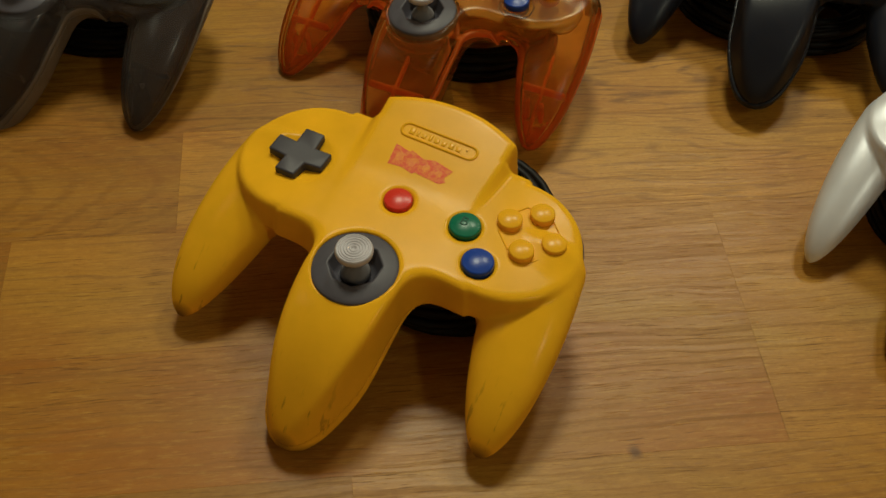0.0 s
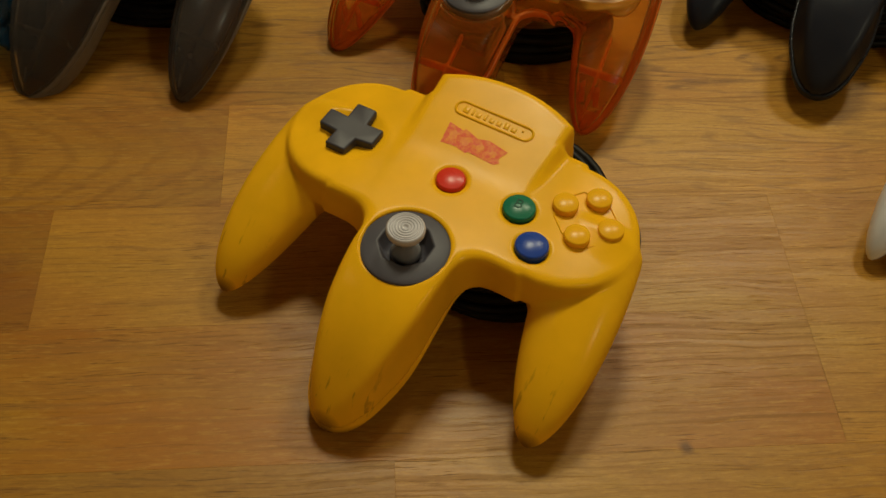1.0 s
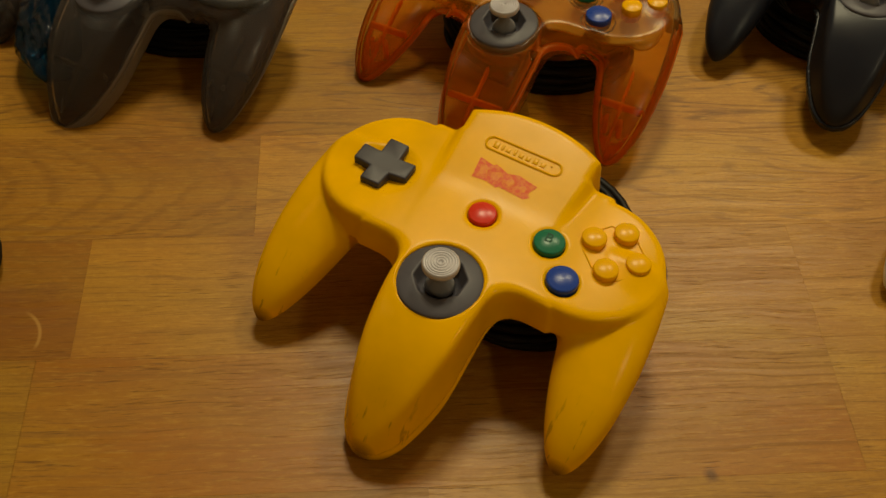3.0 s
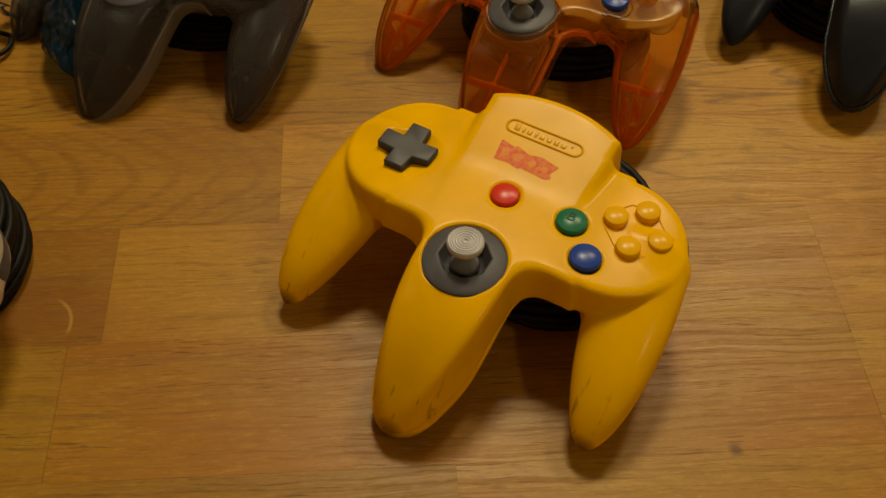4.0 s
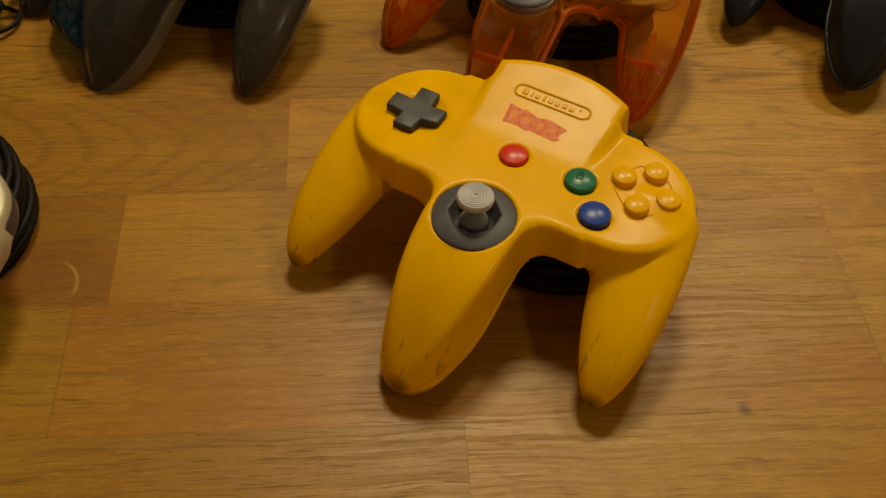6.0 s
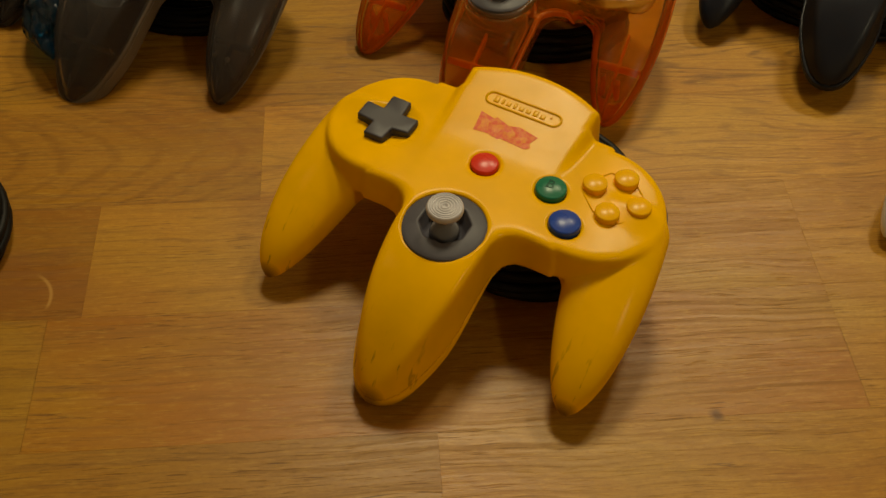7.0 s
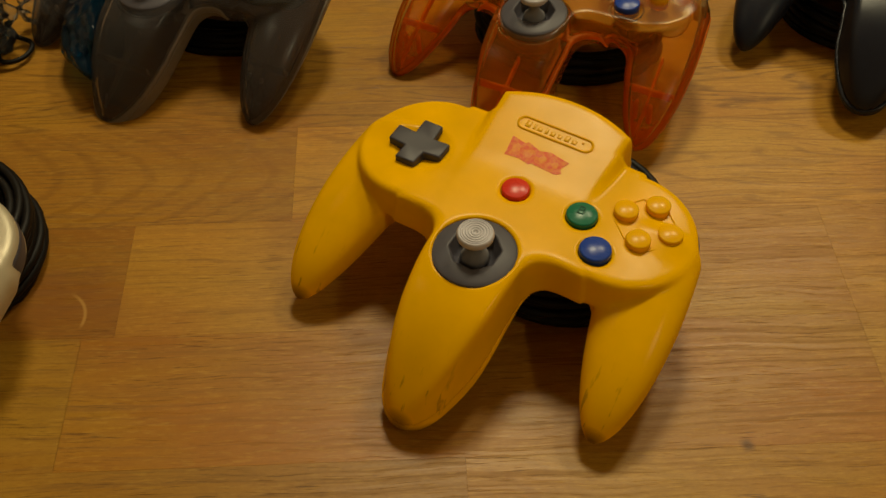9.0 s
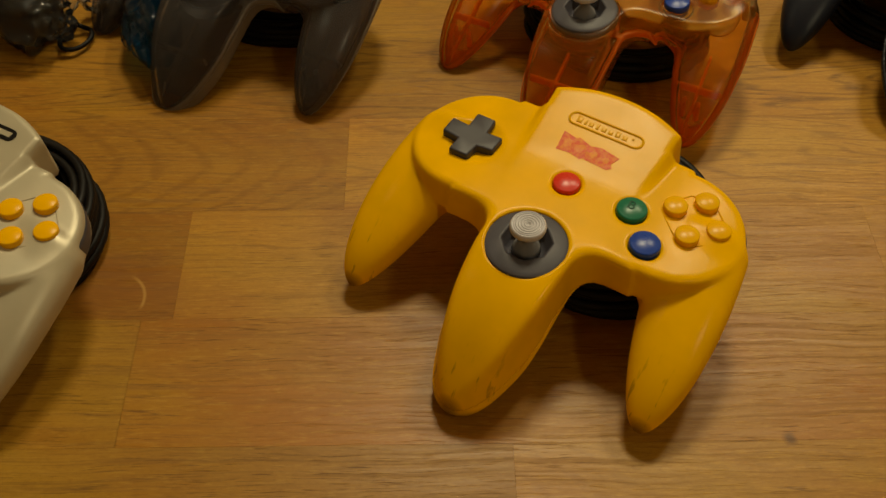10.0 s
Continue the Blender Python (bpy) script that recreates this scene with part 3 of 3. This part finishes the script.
def controller(label, shell, at, buttons=None, clear=False, cable=None, cable_label="", lower=None, c_mat="yellow_button", marks="", stick_lean=(0.0, 0.0)):
    base = new("game_controller")
    skin = "yellow_button" if shell == "yellow" else shell
    base.empty_display_size = 0.02
    base.matrix_world = at
    tagged(base, label, "game controller", "game controllers on the floor")
    part("upper_shell", CLEAR_UPPER if clear else UPPER, M[shell], base)
    part("lower_shell", CLEAR_LOWER if clear else LOWER, M[lower or shell], base)
    if shell == "black":
        part("seam_rim", LIP, M["black"], base)
    if clear:
        part("seam_rim", CLEAR_RIM, M[shell + "_rim"], base)
        for ribs in CLEAR_RIBS:
            part("inner_ribs", ribs, M[shell + "_rim"], base)
        part("circuit_board", LODGE, M["smoke_lobe" if shell == "smoke" else "board"], base)
    for side in (-1, 1):
        hook = part("shoulder_button", SHOULDER, M["grey"], base, "dark grey shoulder button")
        hook.matrix_basis = Matrix.Diagonal((side, 1, 1, 1))
    b = dict(start="red", a="blue", b="green", cross="grey")
    b.update(buttons or {})
    placed(part("direction_pad", CROSS, M[b["cross"]], base, "dark grey cross-shaped pad"), -51.6, -1.8, FACE - 1.3)
    placed(part("start_button", START, M[b["start"]], base), -1, -5, FACE - 0.6)
    green = placed(part("b_button", ROUND, M[b["b"]], base), 30.4, -4.6, FACE - 0.4)
    blue = placed(part("a_button", ROUND, M[b["a"]], base), 43.3, -19.1, FACE - 0.4)
    for u, v in ((45.7, 7.0), (56.4, 16.8), (66.8, 5.2), (56.4, -5.0)):
        placed(part("c_button", SMALL, M[c_mat], base), u, v, FACE - 0.9 - 0.0016 * (u - 30) ** 2)
    placed(part("stick_ring", BOWL, M["bowl"], base, "charcoal ring with an eight-sided opening"), 0, -43.0, FACE - 1.6)
    stick = placed(part("thumb_stick", STICK, M["stick"], base, "worn light grey thumb stick"), 0, -43.2, FACE - 0.6)
    part("shaft", SHAFT, M["worn"], stick, "dusty worn grey shaft")
    stick.matrix_basis = stick.matrix_basis @ Matrix.Rotation(radians(stick_lean[0]), 4, "X") @ Matrix.Rotation(radians(stick_lean[1]), 4, "Y")
    if marks == "print":
        hump = Matrix.Translation(mm(0.5, 30.0, FACE + 7.0 * (30.0 - 4) / 40 - 0.20)) @ Matrix.Rotation(radians(9.9), 4, "X")
        rim = part("badge_rim", raised_ring(stadium(18.9, 3.9), stadium(17.7, 2.8), 0.85), M[skin], base, "oval badge rim moulded in the shell", smooth=False)
        rim.matrix_basis = hump
        bars = [block(mm(w, h, 1.2), 0.0003, mm(x, y, 0)) for x, w, h, y in ((-13.2, 2.6, 3.6, 0), (-10.0, 1.2, 3.0, -0.2), (-7.2, 2.2, 2.4, -0.5), (-4.0, 1.4, 3.2, -0.1), (-0.9, 2.3, 2.4, -0.5), (2.6, 2.2, 2.4, -0.5), (6.1, 2.3, 3.2, -0.1), (9.7, 2.4, 2.4, -0.5), (13.4, 1.1, 1.1, 0.8))]
        text = part("badge_bars", merged(*bars), M[skin], base)
        text.matrix_basis = hump
    if marks == "badge":
        for name, outline, deep, ink in (("dark_badge", stadium(20.4, 3.2), 0.35, "rubber"), ("badge_print", [(-17.0, 1.3), (18.2, 1.3), (17.6, -1.3), (-16.0, -1.3)], 0.5, "gold")):
            mark = part(name, flat_shape(outline, deep), M[ink], base, "black badge with pale print" if deep < 0.4 else "", smooth=False)
            mark.matrix_basis = Matrix.Translation(mm(1.0, 38.0, FACE + 7.0 * 34.0 / 40 + 0.1)) @ Matrix.Rotation(radians(9.9), 4, "X")
    if marks == "print":
        slope = Matrix.Translation(mm(-1.4, 15.6, FACE + 7.0 * (15.6 - 4) / 40 + 0.17)) @ Matrix.Rotation(radians(9.9), 4, "X")
        plate = flat_shape([(-14.6, 5.6), (-7.4, 4.2), (-6.6, 5.4), (0.2, 3.2), (5.0, 4.6), (14.6, 2.8), (12.6, -1.6), (14.0, -3.6), (11.8, -5.4), (-0.6, -4.6), (-1.4, -5.6), (-7.0, -4.4), (-13.4, -5.2)], 0.09)
        logo = part("printed_emblem", plate, M["print"], base, "worn red printed emblem", smooth=False)
        logo.matrix_basis = slope
        for x, y, wide, high, lean in ((-10.2, 0.2, 3.6, 5.0, 0.12), (-3.6, -0.3, 3.2, 4.6, -0.35), (3.2, -0.4, 3.4, 3.8, 0.2), (9.6, -0.9, 3.0, 3.4, -0.25)):
            field = [(x + wide * math.cos(a + lean) * 0.55, y + high * math.sin(a + lean) * 0.55) for a in (2 * math.pi * (k + 0.5) / 6 for k in range(6))]
            core = part("emblem_field", flat_shape(field, 0.11), M["pale_print"], base, "paler worn red field", smooth=False)
            core.matrix_basis = slope
        for host, text, ink in ((green, "B", "dark_green"),):
            mark = part("button_letter", letter(text, 0.0066), M[ink], host, smooth=False)
            mark.matrix_basis = Matrix.Translation(mm(-0.6, 0.4, 3.32))
    if marks:
        ring = [(43.6, 11.2), (49.0, 18.4), (62.2, 16.8), (69.4, 10.0), (69.0, 0.4), (62.2, -7.0), (50.4, -6.4), (43.4, 0.2)]
        ring = [(a[0] + (b[0] - a[0]) * k / 4, a[1] + (b[1] - a[1]) * k / 4) for a, b in zip(ring, ring[1:] + ring[:1]) for k in range(4)]
        inner = [(56.4 + (x - 56.4) * 0.95, 5.4 + (y - 5.4) * 0.95) for x, y in ring]
        rim = raised_ring(ring, inner, 0.45)
        for v in rim.verts:
            v.co.z -= 0.0016 * max(0.0, v.co.x * 1000 - 30) ** 2 / 1000
        placed(part("c_button_plate", rim, M[skin], base, smooth=False), 0, 0, FACE - 0.05)
    if cable:
        part("cable", coil(**cable), M["rubber"], base, cable_label or "black cable wound up under the controller")
    return base


def posed(x, y, z, rx, ry, rz, size=1.0, slim=1.0):
    """Millimetres and degrees; slim: a narrower model."""
    return pose(x / 1000, y / 1000, z / 1000, rx, ry, rz) @ Matrix.Diagonal((size * slim, size, size, 1))


yellow = controller("yellow plastic game controller with red printed emblem and scuffed tips", "yellow",
                    posed(-0.1, 284.8, 1.2, 0.47, -0.29, -24.15), cable=dict(seed=3, centre=(13, 18), radii=(40, 40), layers=6, across=5), marks="print")
orange = controller("see-through orange plastic game controller with grey thumb stick", "orange",
                    posed(17.9, 452.6, 0, 2.8, -3.2, -22.0, 0.97), clear=True, lower="orange_low", cable=dict(seed=5, centre=(0, 4), radii=(50, 34), layers=4, across=4), c_mat="yellow_button")
black = controller("black plastic game controller lying on its wound cable", "black",
                   posed(203.2, 493.6, 0, -2.8, -2.6, -16.1, 0.93), buttons=dict(start="red"), cable=dict(seed=7, centre=(0, 0), radii=(54, 38), layers=4, across=4))
smoke = controller("see-through smoke grey plastic game controller with grip screws showing", "smoke",
                   posed(-188.2, 458.6, 0, 6.0, -1.0, -21.0, 1.0), clear=True, lower="smoke_low", cable=dict(seed=9, centre=(0, 2), radii=(50, 34), layers=4, across=4))
gold = controller("pale gold game controller with yellow buttons on black cable", "gold",
                  posed(-287.5, 240.8, 0, -1.0, 0, -20.2), cable=dict(seed=11, centre=(9, 18), radii=(46, 45), layers=7, across=3, wobble=1.5), marks="badge")
silver = controller("silver painted game controller with slim grips, beside the black one", "silver",
                    posed(272.6, 337.8, 0, 0, -3, -29, 0.97, 0.75), cable=dict(seed=13, centre=(0, 0), radii=(54, 38), layers=4, across=4))

# ---- bags and plugs beside the smoke grey controller ----


def crumpled(radii, seed, folds=0.30, cells=4):
    """A crumpled plastic bag: a closed skin with sharp folds (millimetres)."""
    bm = bmesh.new()
    bmesh.ops.create_icosphere(bm, subdivisions=cells, radius=1.0)
    for v in bm.verts:
        d = v.co.normalized()
        fold = sum(abs(noise.noise(d * k + Vector((seed, k, 0)))) / k for k in (1.7, 3.1, 6.3, 11.0))
        r = 1.0 + folds * (fold - 0.35)
        v.co = Vector((d.x * r * radii[0], d.y * r * radii[1], max(-0.92, d.z * r) * radii[2])) / 1000
    return bm


blue_bag = new("plastic_bag", mesh_of("plastic_bag", crumpled((19, 40, 18), 2.0, 0.50, 5), M["ice"]))
blue_bag.matrix_world = pose(-0.245, 0.414, 0.0166, 0, 0, 20)
tagged(blue_bag, "crumpled shiny translucent blue plastic bag on the floor", "plastic bag")
plug_bag = new("plastic_bag", mesh_of("plastic_bag", crumpled((34, 27, 23), 5.0, 0.75, 5), M["film"]))
plug_bag.matrix_world = pose(-0.324, 0.412, 0.0205, 0, 0, -15)
tagged(plug_bag, "crumpled clear plastic bag round a black plug", "plastic bag")
flap = part("flap", crumpled((15, 11, 9), 9.0, 0.5), M["film"], plug_bag)
flap.matrix_basis = pose(0.036, 0.028, -0.006, 0, 12, 20)
plug = new("power_plug")
plug.matrix_world = pose(-0.326, 0.412, 0.0, 0, 0, -15)
tagged(plug, "black moulded plug lying in a clear bag", "plug")
part("body", block(mm(44, 32, 30), 0.008, mm(0, 0, 16), segments=4), M["rubber"], plug)
part("cord", tube([mm(20, 6, 12), mm(26, 9, 8)] + [mm(34 + 8 * math.sin(k * 0.3), 2 + 11 * math.cos(k * 0.3), 3 + 0.12 * k) for k in range(19)], 0.0014), M["rubber"], plug)

# ---- the room: plain walls and ceiling close it ----


def slab(name, size, at, material, label, category):
    ob = new(name, mesh_of(name, block(size, 0.0), material, False))
    ob.location = at
    return tagged(ob, label, category, kind="structure")


slab("wall_north", (4.6, 0.1, 2.5), (0, 2.65, 1.24), M["paint"], "plain cream painted room wall", "wall")
slab("wall_south", (4.6, 0.1, 2.5), (0, -1.95, 1.24), M["paint"], "plain cream painted room wall", "wall")
slab("wall_east", (0.1, 4.5, 2.5), (2.25, 0.35, 1.24), M["paint"], "plain cream painted room wall", "wall")
slab("wall_west", (0.1, 4.5, 2.5), (-2.25, 0.35, 1.24), M["paint"], "plain cream painted room wall", "wall")
slab("ceiling", (4.8, 4.8, 0.1), (0, 0.35, 2.54), M["paint"], "plain cream painted ceiling", "ceiling")

# ---- the floor: oak laminate in strips, three to a board, turned a little to the walk ----
TURN_FLOOR = radians(8.7)
ROW, FIRST = 0.0665, 0.3128
floor = slab("floor", (4.6, 4.6, 0.02), (0, 0.35, -0.0185), M["wood"], "light oak laminate floor in staggered strips", "floor")
floor.color = (0.86, 0.2, 0.1, 0.3)
strips = {}


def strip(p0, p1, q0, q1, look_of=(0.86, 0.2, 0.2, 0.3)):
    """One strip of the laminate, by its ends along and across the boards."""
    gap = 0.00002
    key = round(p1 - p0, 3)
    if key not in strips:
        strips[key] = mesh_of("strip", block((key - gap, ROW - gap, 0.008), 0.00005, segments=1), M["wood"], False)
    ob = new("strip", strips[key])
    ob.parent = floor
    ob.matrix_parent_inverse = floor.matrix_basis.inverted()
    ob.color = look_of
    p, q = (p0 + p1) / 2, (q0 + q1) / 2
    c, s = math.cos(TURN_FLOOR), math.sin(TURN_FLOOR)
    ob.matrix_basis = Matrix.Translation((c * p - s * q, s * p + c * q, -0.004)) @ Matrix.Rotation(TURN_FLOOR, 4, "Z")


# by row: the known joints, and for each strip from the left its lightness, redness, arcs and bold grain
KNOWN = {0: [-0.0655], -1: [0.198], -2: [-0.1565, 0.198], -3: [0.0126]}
# lightness: own tone, with the floor's fall-off of light to the left put in
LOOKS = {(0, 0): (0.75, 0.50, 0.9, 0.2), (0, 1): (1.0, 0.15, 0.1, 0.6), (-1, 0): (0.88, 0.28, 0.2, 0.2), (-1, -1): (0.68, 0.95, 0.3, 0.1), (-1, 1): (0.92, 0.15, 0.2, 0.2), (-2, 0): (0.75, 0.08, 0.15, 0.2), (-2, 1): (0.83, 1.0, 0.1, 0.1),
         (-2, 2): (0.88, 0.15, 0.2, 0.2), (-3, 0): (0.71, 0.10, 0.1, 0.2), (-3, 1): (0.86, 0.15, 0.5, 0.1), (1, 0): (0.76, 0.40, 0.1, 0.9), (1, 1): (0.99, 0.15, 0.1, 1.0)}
rng = random.Random(21)
for row in range(-8, 12):
    q0 = FIRST + row * ROW
    cuts = list(KNOWN.get(row, [round(rng.uniform(-0.2, 0.25), 4)]))
    ahead = 1
    while cuts[0] > -0.75:
        cuts.insert(0, round(cuts[0] - rng.choice((0.34, 0.40, 0.46)), 4))
        ahead -= 1
    while cuts[-1] < 0.8:
        cuts.append(round(cuts[-1] + rng.choice((0.34, 0.40, 0.46)), 4))
    for k, (a, b) in enumerate(zip(cuts, cuts[1:])):
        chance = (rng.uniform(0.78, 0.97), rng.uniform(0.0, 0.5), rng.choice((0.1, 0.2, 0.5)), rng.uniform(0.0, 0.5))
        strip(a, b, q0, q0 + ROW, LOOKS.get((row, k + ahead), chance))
